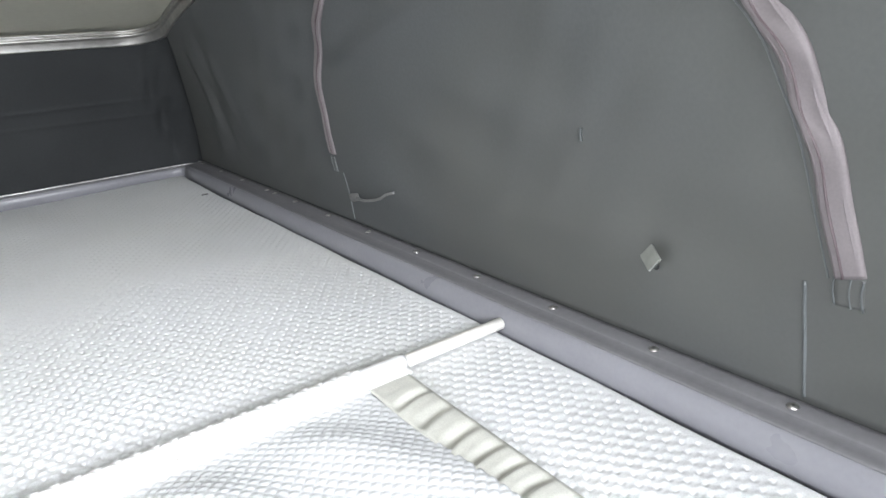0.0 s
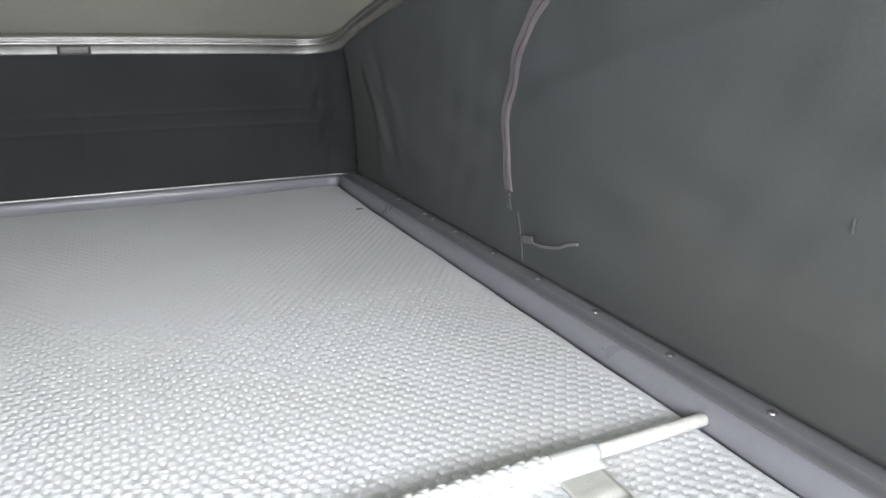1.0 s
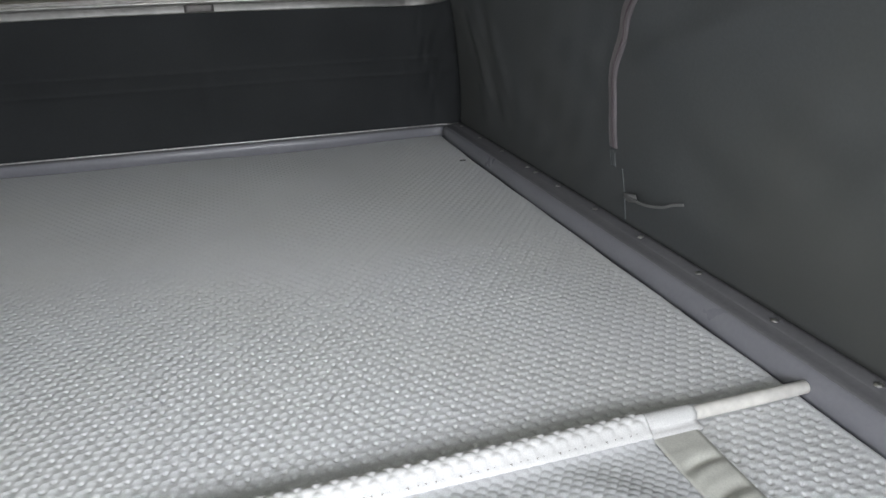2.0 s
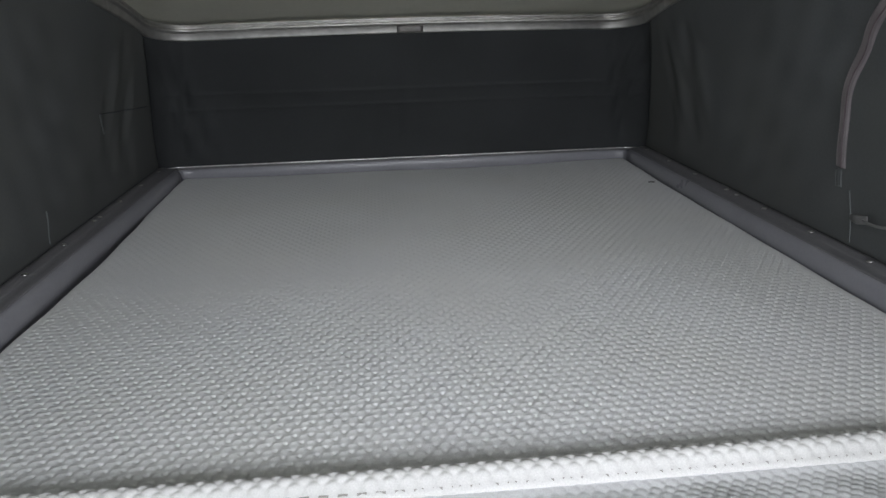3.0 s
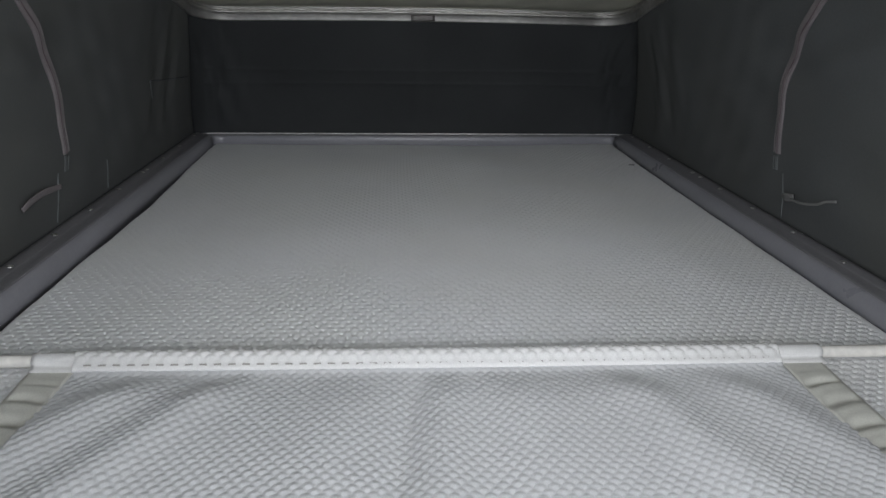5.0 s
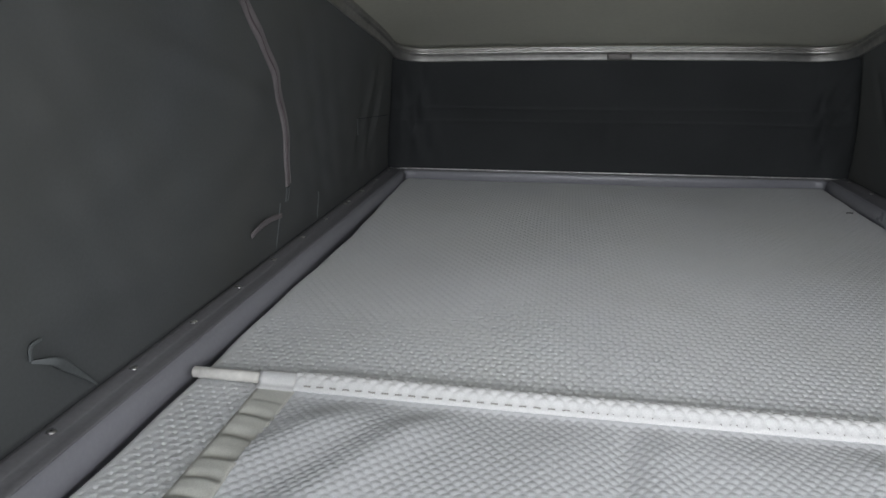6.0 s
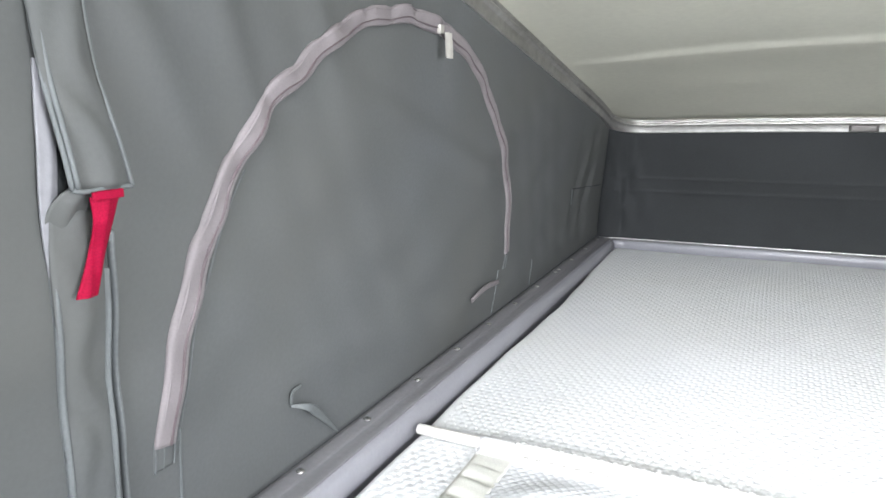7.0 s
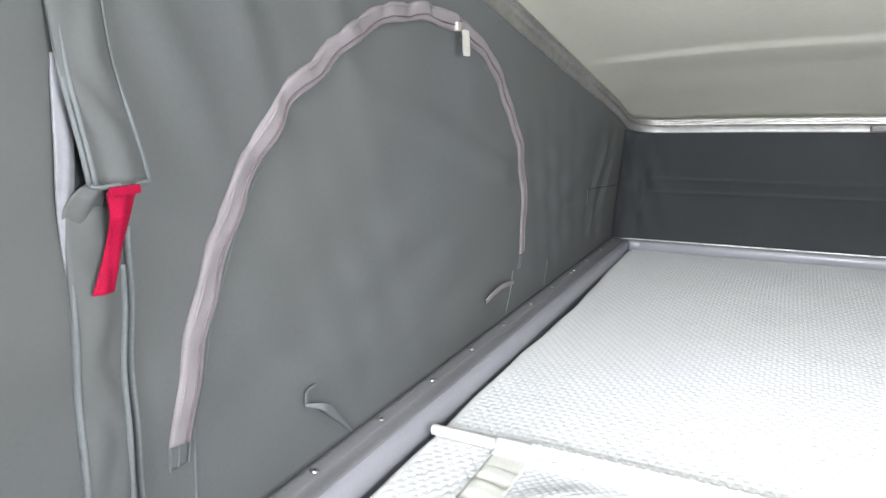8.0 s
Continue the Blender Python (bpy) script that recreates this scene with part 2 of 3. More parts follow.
def side_wall(name, side, label):
    n, m = 220, 70
    g = np.zeros((n, m, 3))
    for j, s in enumerate(np.linspace(0, 1, m)):
        end = (FOOT_Y - FOOT_R) * (1 - s) + (HEAD_Y - HEAD_R) * s
        y = np.linspace(BACK_Y, end + 0.008, n)
        z = FOOT_Z + s * (rail_z(side * HEAD_X, y) + 0.012 - FOOT_Z)
        g[:, j, 0], g[:, j, 1], g[:, j, 2] = side_x(side, y, z), y, z
    back = g.copy()
    back[:, :, 0] += side * 0.004
    if side > 0:
        g, back = g[::-1], back[::-1]
    return tagged(new(name, sheet_mesh(name, g, back, CANVAS)), label, "canvas wall", kind="structure")


def end_wall():
    """The low far canvas with its two rounded corners."""
    f, fn = outline(FOOT_X, FOOT_Y, FOOT_R, 24, 90, 2)
    h, hn = outline(HEAD_X, HEAD_Y, HEAD_R, 24, 90, 2)
    f, h, fn, hn = f[2:-2], h[2:-2], fn[2:-2], hn[2:-2]
    h = h.copy()
    h[:, 2] = rail_z(h[:, 0], h[:, 1]) + 0.012
    h[:, 0] += HEAD_DX
    f = f.copy()
    f[:, 2] = FOOT_Z - far_drop(f[:, 1])
    n, m = len(f), 96
    g, back = np.zeros((n, m, 3)), np.zeros((n, m, 3))
    for j, s in enumerate(np.linspace(0, 1, m)):
        k = s ** 1.3
        p = f * (1 - k) + h * k
        p[:, 0] += HEAD_DX * (s ** 4 - k)
        p[:, 2] = f[:, 2] * (1 - s) + h[:, 2] * s
        nn = fn * (1 - s) + hn * s
        corner = np.exp(-((np.abs(p[:, 0]) - 0.53) / 0.05) ** 2) * np.clip(np.minimum(np.arange(n), n - 1 - np.arange(n)) / 8.0, 0, 1)
        w = 0.005 * corner * (np.sin(95 * p[:, 0] + 9 * s) + 0.6 * np.sin(170 * p[:, 0] - 12 * s)) + 0.003 * np.sin(9 * p[:, 0] + 5 * s) * np.sin(3.1 * s)
        w = w + 0.0016 * np.exp(-((s - 0.45) / 0.012) ** 2) + 0.0016 * np.exp(-((s - 0.56 - 0.04 * p[:, 0] ** 2) / 0.012) ** 2) + 0.002 * np.exp(-((p[:, 0] - 0.0) / 0.012) ** 2)
        w = w * np.clip(np.minimum(np.arange(n), n - 1 - np.arange(n)) / 8.0, 0, 1)
        p = p - nn * (w * math.sin(math.pi * s) ** 0.5)[:, None]
        g[:, j], back[:, j] = p, p + nn * 0.004
    return tagged(new("wall_far", sheet_mesh("wall_far", g, back, SHADED_CANVAS)), "grey canvas end wall coloured darker for its shade, with a sewn seam across", "canvas wall", kind="structure")


wall_left = side_wall("wall_left", -1, "grey canvas tent side with an arched zipped window")
wall_right = side_wall("wall_right", 1, "grey canvas tent side with an arched zipped window")
wall_far = end_wall()


def back_panels(side, wall):
    """Unseen plain canvas round an opening added for a side lamp."""
    a, b = sorted((side * 0.606, side * 0.618))
    top = float(rail_z(side * 0.55, NEAR_Y)) + 0.03
    for lo, hi in (((a, NEAR_Y, 0.034), (b, -1.10, top)), ((a, -0.62, 0.034), (b, BACK_Y, 0.80)), ((a, -1.10, 0.034), (b, -0.62, 0.18)), ((a, -1.10, 0.66), (b, -0.62, top))):
        part("canvas_panel", box_mesh("canvas_panel", lo, hi, CANVAS), wall)


back_panels(-1, wall_left)
back_panels(1, wall_right)


def near_wall():
    """The tall unseen canvas end behind the camera, with an opening added for a lamp."""
    root = tagged(new("wall_near"), "unseen tall grey canvas end wall with an added lamp opening", "canvas wall", kind="structure")
    top = float(rail_z(0.5, NEAR_Y)) + 0.03
    y0, y1 = NEAR_Y - 0.012, NEAR_Y - 0.004
    for lo, hi in (((-0.62, y0, 0.0), (-0.43, y1, top)), ((0.43, y0, 0.0), (0.62, y1, top)), ((-0.43, y0, 0.0), (0.43, y1, 0.44)), ((-0.43, y0, 0.84), (0.43, y1, top))):
        part("canvas_panel", box_mesh("canvas_panel", lo, hi, CANVAS), root)


near_wall()


# ---------------------------------------------------------------- painted rim, bed board and rail
RIM = [(0.004, -0.050), (-0.0420, -0.050), (-0.0420, -0.014), (-0.0455, -0.009), (-0.0490, -0.003), (-0.0500, 0.0040), (-0.0499, 0.0110), (-0.0490, 0.0180), (-0.0470, 0.0242), (-0.0442, 0.0282),
       (-0.0400, 0.0302), (-0.034, 0.0308), (-0.016, 0.0308), (0.000, 0.0308), (0.004, 0.0305)]
CLAMP = [(0.003, 0.0295), (0.003, 0.0350), (-0.0060, 0.0348), (-0.0195, 0.0342), (-0.0212, 0.0332), (-0.0225, 0.0325), (-0.0330, 0.0322), (-0.0395, 0.0318),
         (-0.0412, 0.0308), (-0.0412, 0.0295)]


def rim_sweep(name, profile, mat):
    p, n = outline(FOOT_X, FOOT_Y, FOOT_R, 16, 40, 60)
    n = n.copy()
    k = np.abs(n[:, 0])                       # the far side's ledge is narrow, the long sides' broad
    prof = np.array(profile)
    upright = np.where((prof[:, 0] < -0.041) & (prof[:, 1] < 0.02), -0.0500, prof[:, 0])      # the far face stands plumb
    a = np.where(prof[None, :, 0] < 0, prof[None, :, 0] * k[:, None] + 0.42 * upright[None, :] * (1 - k[:, None]), prof[None, :, 0])
    g = p[:, None, :] + n[:, None, :] * a[:, :, None]
    g[:, :, 2] += prof[None, :, 1] - far_drop(p[:, 1])[:, None]
    c, m = g.shape[:2]
    fs = grid_faces(c, m, wrap=True) + [tuple(range(m))[::-1], tuple(range((c - 1) * m, c * m))]
    return mesh_of(name, g.reshape(-1, 3), fs, mat)


rim = tagged(new("bed_rim", rim_sweep("bed_rim", RIM, PAINT)), "grey lavender painted metal rim round the bed", "rim", kind="structure")


part("clamp_strip", rim_sweep("clamp_strip", CLAMP, STRIP), rim, "dark grey strip clamping the canvas")


def rivet_mesh():
    rings = [(0.0050, 0.0), (0.0049, 0.0008), (0.0040, 0.0018), (0.0024, 0.0024), (0.0009, 0.0023)]
    v = [(r * math.cos(math.pi * k / 5), r * math.sin(math.pi * k / 5), z) for r, z in rings for k in range(10)]
    fs = grid_faces(len(rings), 10, wrap=True) + [tuple(range(40, 50))]
    return mesh_of("rivet", v, [f[::-1] for f in fs[:-1]] + fs[-1:], RIVET)


RIVET_MESH = rivet_mesh()
left_rows = [-0.167 + 0.1346 * k for k in range(-6, 11)] + [0.800]
right_rows = [-0.189 + 0.1368 * k for k in range(-6, 11)] + [0.728]
for side, rows in ((-1, left_rows), (1, right_rows)):
    for y in rows:
        if -1.25 < y < 1.21:
            r = part("rivet", RIVET_MESH, rim)
            r.matrix_basis = pose(side * 0.600, y, 0.0342, 0, -side * 6, 37 * y * 50)

# a thin bright bead added to carry the highlight along the far ledge's upper edge
p, n = outline(FOOT_X - 0.008, FOOT_Y - 0.008, FOOT_R - 0.008, 14, 40, 2)
bead = p[2:-2].copy()
bead[:, 2] = 0.0350 - far_drop(bead[:, 1] + 0.008)
part("bead", tube_mesh("bead", bead, 0.0019, BEAD, 8), rim, "bright metal bead added as the edge's highlight")

RAIL_PROFILE = [(0.006, 0.0), (-0.002, 0.0), (-0.0038, 0.0015), (-0.0042, 0.004), (-0.0042, 0.0165), (-0.0055, 0.0180), (-0.0085, 0.0190), (-0.0105, 0.0212),
                (-0.0106, 0.0238), (-0.0088, 0.0258), (-0.0060, 0.0266), (-0.0052, 0.0280), (-0.0068, 0.0292), (-0.0088, 0.0316), (-0.0084, 0.0342), (-0.005, 0.036),
                (0.006, 0.036)]
p, n = outline(HEAD_X, HEAD_Y, HEAD_R, 20, 60, 60)
p[:, 2] = rail_z(p[:, 0], p[:, 1])
p[:, 0] += HEAD_DX
rail = tagged(new("roof_rail", swept("roof_rail", p, n, RAIL_PROFILE, RAIL)), "dull aluminium rail clamping canvas to the roof", "rail", kind="structure")
# the joint where the rail's two ends meet
jx = np.linspace(-0.02, 0.04, 8)
joint = np.stack([jx, np.full(8, HEAD_Y), rail_z(jx, np.full(8, HEAD_Y))], 1)
part("joint_plate", swept("joint_plate", joint, np.tile([0, 1.0, 0], (8, 1)), [(-0.003, 0.002), (-0.0055, 0.002), (-0.0062, 0.004), (-0.0062, 0.015), (-0.0055, 0.0165), (-0.003, 0.0165)],
                          DULL), rail, "small dull aluminium joint plate")


def roof():
    xs, ys = np.linspace(-0.566, 0.566, 60), np.linspace(NEAR_Y - 0.02, 1.18, 320)
    g = np.zeros((len(xs), len(ys), 3))
    for i, x in enumerate(xs):
        base = 0.3395 + 0.214 * (1.158 - ys) - 0.006 * ease(0.95, 1.15, ys) + 0.034
        dome = 0.030 * (1 - (x / 0.566) ** 2) * (1 - ease(0.75, 1.18, ys) * 0.75)
        d = ys - 0.665 - 0.02 * x
        step = -0.006 * np.where(d < 0, np.exp(-(d / 0.016) ** 2), np.exp(-(d / 0.09) ** 2)) * (1 - (abs(x) / 0.566) ** 6)
        g[i, :, 0], g[i, :, 1], g[i, :, 2] = x + HEAD_DX, ys, base + dome + step
    back = g.copy()
    back[:, :, 2] += 0.03
    return sheet_mesh("ceiling", back, g, SHELL)


tagged(new("ceiling", roof()), "cream moulded roof lining with a faint cross rib", "ceiling", kind="structure")

# ---------------------------------------------------------------- van below
HATCH = -0.40
board = tagged(new("bed_board", box_mesh("bed_board", (-0.558, HATCH, -0.072), (0.558, 1.244, -0.052), BOARD, 0.003)), "grey bed board under the mattress", "bed board")
van = tagged(new("van_cabin"), "plain grey van cabin below the roof bed", "cabin", kind="structure")
for lo, hi in (((-0.86, -1.9, -1.5), (-0.82, 1.5, -0.054)), ((0.82, -1.9, -1.5), (0.86, 1.5, -0.054)), ((-0.82, -1.94, -1.5), (0.82, -1.9, -0.054)),
               ((-0.82, 1.5, -1.5), (0.82, 1.54, -0.054))):
    part("cabin_side", box_mesh("cabin_side", lo, hi, VAN), van)
for lo, hi in (((-0.86, -1.94, -0.052), (-0.568, 1.54, -0.040)), ((0.568, -1.94, -0.052), (0.86, 1.54, -0.040)), ((-0.566, -1.94, -0.052), (0.566, NEAR_Y, 0.0)),
               ((-0.566, 1.262, -0.052), (0.566, 1.54, -0.040))):
    part("roof_skin", box_mesh("roof_skin", lo, hi, VAN), van)
tagged(new("floor", box_mesh("floor", (-0.9, -2.0, -1.55), (0.9, 1.6, -1.502), FLOOR)), "dark vinyl van floor", "floor", kind="structure")


# ---------------------------------------------------------------- spacer mesh: rows of staggered cushions
def cushions(x, y, pitch=0.0154, row=0.01035, rx=0.0070, ry=0.0056):
    """Height 0..1 of the staggered knit cells: low domes with flat channels between them."""
    best = np.full(np.broadcast(x, y).shape, 9.0)
    for shift in (0.0, 0.5):
        u = (x / pitch - shift + 0.5) % 1.0 - 0.5
        v = (y / (2 * row) - shift + 0.5) % 1.0 - 0.5
        best = np.minimum(best, (u * pitch / rx) ** 2 + (v * 2 * row / ry) ** 2)
    d = np.clip(1 - best, 0, 1)
    return d * d * (3 - 2 * d) * 0.4 + d ** 0.6 * 0.6


def dimples(x, y, pitch=0.0157, row=0.0108):
    """Staggered low pillows, wider than deep, with a small slit between neighbours, as in a spacer knit."""
    pillow = np.zeros(np.broadcast(x, y).shape)
    slit = np.zeros_like(pillow)
    for shift in (0.0, 0.5):
        v = ((y / (2 * row) - shift + 0.5) % 1.0 - 0.5) * 2 * row
        u = ((x / pitch - shift + 0.5) % 1.0 - 0.5) * pitch
        pillow = np.maximum(pillow, np.exp(-np.abs(u / 0.0056) ** 2.4 - (v / 0.0027) ** 2))
        u = ((x / pitch - shift) % 1.0 - 0.5) * pitch
        slit = np.maximum(slit, np.exp(-(u / 0.0025) ** 2 - ((v + 0.0004) / 0.0019) ** 2))
    return 0.0011 * pillow - 0.0029 * slit


def mattress():
    xs, ys = np.linspace(-0.559, 0.559, 640), np.r_[np.arange(HATCH, 0.50, 0.0014), np.arange(0.50, 1.2310, 0.0021)]
    X, Y = np.meshgrid(xs, ys, indexing="ij")
    edge = np.minimum(np.minimum(X - xs[0], xs[-1] - X), np.minimum(Y - ys[0], ys[-1] - Y))
    Z = (dimples(X + 0.0012 * np.sin(9 * Y), Y + 0.0015 * np.sin(7 * X)) - 0.0008) * ease(0.004, 0.022, edge) + 0.002 * ease(0.95, 1.22, Y)
    Z = Z + 0.0030 * ease(0.0, 0.559, X)
    Z = Z + 0.0025 * np.sin(4.1 * X + 1.0) * np.sin(3.3 * Y) + 0.0012 * np.sin(11 * X + 7 * Y)
    Z = Z - 0.0045 * (1 - ease(0.0, 0.009, edge)) ** 2
    # uneven long edges, a little short of the rim on the left
    wob = 0.002 * np.sin(9 * Y + 2) + 0.001 * np.sin(31 * Y)
    X = X + np.where(X < 0, 0.002 + wob - 0.004 * ease(0.7, 1.2, Y), wob * 0.7 + 0.0005) * ease(0.40, 0.559, np.abs(X))
    g = np.stack([X, Y, Z], 2)
    n, m = X.shape
    v = g.reshape(-1, 3)
    # sides down to the board
    ring = [i * m for i in range(n)] + [(n - 1) * m + j for j in range(1, m)] + [i * m + m - 1 for i in range(n - 2, -1, -1)] + [j for j in range(m - 2, 0, -1)]
    low = v[ring].copy()
    low[:, 2] = -0.052
    bed = tagged(new("bed_mattress"), "white honeycomb spacer-mesh mattress filling the roof bed", "mattress")
    part("mattress_top", mesh_of("mattress_top", v, grid_faces(n, m), MESH), bed)
    r = len(ring)
    rim_top = v[ring].copy()
    band = [(k, r + k, r + (k + 1) % r, (k + 1) % r) for k in range(r)]
    part("mattress_band", mesh_of("mattress_band", np.concatenate([rim_top, low]), band, SHEET), bed, "plain white mattress side band")


mattress()

# ---------------------------------------------------------------- rod, sheet and its ribbons
ROD_Z, ROD_R = 0.0130, 0.0070


def rod_y(x):
    return -0.003 - 0.008 * (x / 0.55) + 0.004 * (x / 0.55) ** 2


rod_pts = [(x, float(rod_y(x)), ROD_Z) for x in np.linspace(-0.549, 0.560, 24)]
rod = tagged(new("tension_rod", tube_mesh("tension_rod", [(-0.5505, rod_pts[0][1], ROD_Z)] + rod_pts + [(0.5615, rod_pts[-1][1], ROD_Z)],
                                          [0.0055] + [ROD_R] * 24 + [0.0055], PLASTIC, 20)), "white plastic rod lying across the mattress", "rod")

SHEET_L, SHEET_R = -0.416, 0.374


def sheet_folds(x, y):
    """Slack waves that fan out from the hem."""
    d = np.clip(-y, 0, 1)
    grow = ease(0.01, 0.09, d)
    f = 0.0
    for x0, drift, wide, amp in ((-0.30, -0.75, 0.032, 0.0080), (-0.215, -0.62, 0.026, 0.0075), (-0.10, -0.20, 0.040, 0.0045), (-0.042, -0.11, 0.010, -0.0035),
                                 (-0.012, -0.08, 0.020, 0.0080), (0.06, 0.05, 0.035, 0.0050), (0.16, 0.35, 0.028, 0.0070), (0.27, 0.45, 0.030, 0.0075)):
        c = x0 + drift * d
        f = f + amp * np.exp(-((x - c) / (wide * (1 + 1.5 * d))) ** 2)
    return grow * f + 0.003 * grow * (1 + np.sin(14 * x + 9 * y))


def hem_sheet():
    """White mesh sheet, and the doubled sleeve at its far edge that goes round the rod."""
    xs = np.arange(SHEET_L, SHEET_R, 0.0016)
    R = ROD_R + 0.0032
    turns = np.linspace(radians(-60), radians(138), 36)
    flange = [(-0.0105, 0.0178), (-0.0130, 0.0158), (-0.0155, 0.0142), (-0.0172, 0.0130), (-0.0180, 0.0105)]
    m = len(turns) + len(flange)
    hem, hem_n = np.zeros((len(xs), m, 3)), np.zeros((len(xs), m, 3))
    for j, a in enumerate(turns):
        arc = R * (a + radians(60))
        h = 0.0020 * cushions(xs, np.full_like(xs, arc), 0.0154, 0.0070, 0.0064, 0.0048)
        # open eyelets between the bumps along the crest
        u = (xs / 0.0154 % 1.0 - 0.5) * 0.0154
        h = h - 0.0022 * np.exp(-(u / 0.0022) ** 2 - ((arc - 0.019) / 0.0015) ** 2) * ease(-0.1, 0.25, xs)
        k = 1 + h / R
        hem[:, j] = np.stack([xs, rod_y(xs) + R * math.cos(a) * k, ROD_Z + R * math.sin(a) * k], 1)
        hem_n[:, j] = (0, math.cos(a), math.sin(a))
    for q, (dy, z) in enumerate(flange):
        low = 0.0010 * cushions(xs, np.full_like(xs, 0.036 + 0.0026 * q), 0.0154, 0.0070, 0.0064, 0.0048)
        hem[:, len(turns) + q] = np.stack([xs, rod_y(xs) + dy, z + low], 1)
        hem_n[:, len(turns) + q] = (0, -0.5, 0.85)
    ys = np.arange(-0.0105, -0.385, -0.0016)
    g = np.zeros((len(xs), len(ys), 3))
    for j, y in enumerate(ys):
        along = np.full_like(xs, y)
        z = 0.0065 + 0.004 * math.exp(-((y + 0.012) / 0.01) ** 2) + sheet_folds(xs, along)
        z = z + 0.0014 * cushions(xs + 0.10 * y * xs + 0.002 * np.sin(20 * y), along + 0.0015 * np.sin(13 * xs), 0.0118, 0.0070, 0.0053, 0.0046)
        g[:, j] = np.stack([xs, rod_y(xs) + y, z], 1)
    down = np.array([0, 0, 0.002])
    body = tagged(new("mesh_sheet", sheet_mesh("mesh_sheet", g[:, ::-1], (g - down)[:, ::-1], SHEET)), "rumpled white honeycomb mesh sheet sleeved over the rod", "bed sheet")
    part("hem_sleeve", sheet_mesh("hem_sleeve", hem[:, ::-1], (hem - hem_n * 0.0022)[:, ::-1], HEM), body, "doubled white mesh hem round the rod")
    return body


sheet = hem_sheet()


def ribbon_border(side, x0, x1, lean, label):
    """Satin ribbon along the sheet's edge, puckered into short waves."""
    n, m = 160, 12
    R = ROD_R + 0.0032
    g = np.zeros((n, m, 3))
    for i, d in enumerate(np.linspace(0.0, 0.375, n)):
        u = np.linspace(0, 1, m)
        x = x0 + (x1 - x0) * u - lean * d
        k = ease(0.02, 0.05, d)
        y = rod_y(x) - 0.012 - d + 0.004 * np.sin(3 * u) * k
        ph = 2 * math.pi * (d / 0.034 + 0.35 * u * side) + 1.2 * math.sin(d * 31)
        flat = (1 - np.abs(2 * u - 1) ** 3)
        z = 0.0066 + k * (0.0028 * (np.sin(ph) + 0.35 * np.sin(2 * ph + 0.8)) * flat + 0.0022) + 0.003 * (1 - k)
        edge = sheet_folds(x, np.full_like(x, -d)) * (u if side < 0 else 1 - u)
        g[i] = np.stack([x, y, z + edge * 0.8], 1)
    back = g.copy()
    back[:, :, 2] -= 0.0008
    return part("ribbon_border", sheet_mesh("ribbon_border", back, g, RIBBON), sheet, label)


ribbon_border(-1, -0.461, SHEET_L + 0.002, 0.0, "puckered cream satin ribbon border")
ribbon_border(1, SHEET_R - 0.002, 0.420, 0.02, "puckered cream satin ribbon border")


def sleeve_end(x0, x1):
    """Smooth band where the ribbon wraps the rod."""
    xs = np.linspace(x0, x1, 10)
    R = ROD_R + 0.0026
    angles = np.linspace(radians(-60), radians(185), 26)
    g = np.array([[(x, rod_y(x) + math.cos(a) * (R + 0.0005 * math.sin(300 * x + 5 * a)), ROD_Z + math.sin(a) * R) for a in angles]
                  + [(x, rod_y(x) - 0.014, 0.0115), (x, rod_y(x) - 0.019, 0.0095)] for x in xs])
    inner = g.copy()
    inner[:, :26, 1] = rod_y(xs)[:, None] + (g[:, :26, 1] - rod_y(xs)[:, None]) * 0.84
    inner[:, :26, 2] = ROD_Z + (g[:, :26, 2] - ROD_Z) * 0.84
    inner[:, 26:, 2] -= 0.0015
    part("sleeve_end", sheet_mesh("sleeve_end", g[:, ::-1], inner[:, ::-1], HEM), sheet, "smooth white ribbon wrapped over the rod")


sleeve_end(-0.462, -0.410)
sleeve_end(0.372, 0.426)


def stitch_gaps():
    """Dashes along the hem's stitching, coloured as its shaded gaps; towards the middle they sink into the mesh."""
    me = box_mesh("stitch_gap", (-0.0040, -0.0011, 0), (0.0040, 0.0011, 0.0010), STITCH_GAP, 0.0003)
    for k, x in enumerate(np.arange(-0.40, 0.36, 0.0154)):
        st = part("stitch_gap", me, sheet)
        st.matrix_basis = pose(x, float(rod_y(x)) - 0.0142, 0.0152 - 0.0007 * float(ease(-0.25, -0.02, x)), 32, 0, 5 * math.sin(k * 2.1))


stitch_gaps()


# ---------------------------------------------------------------- sewn things on the canvas sides
def on_wall(side, y, z, off):
    return (side_x(side, y, z) - side * off, y, z)


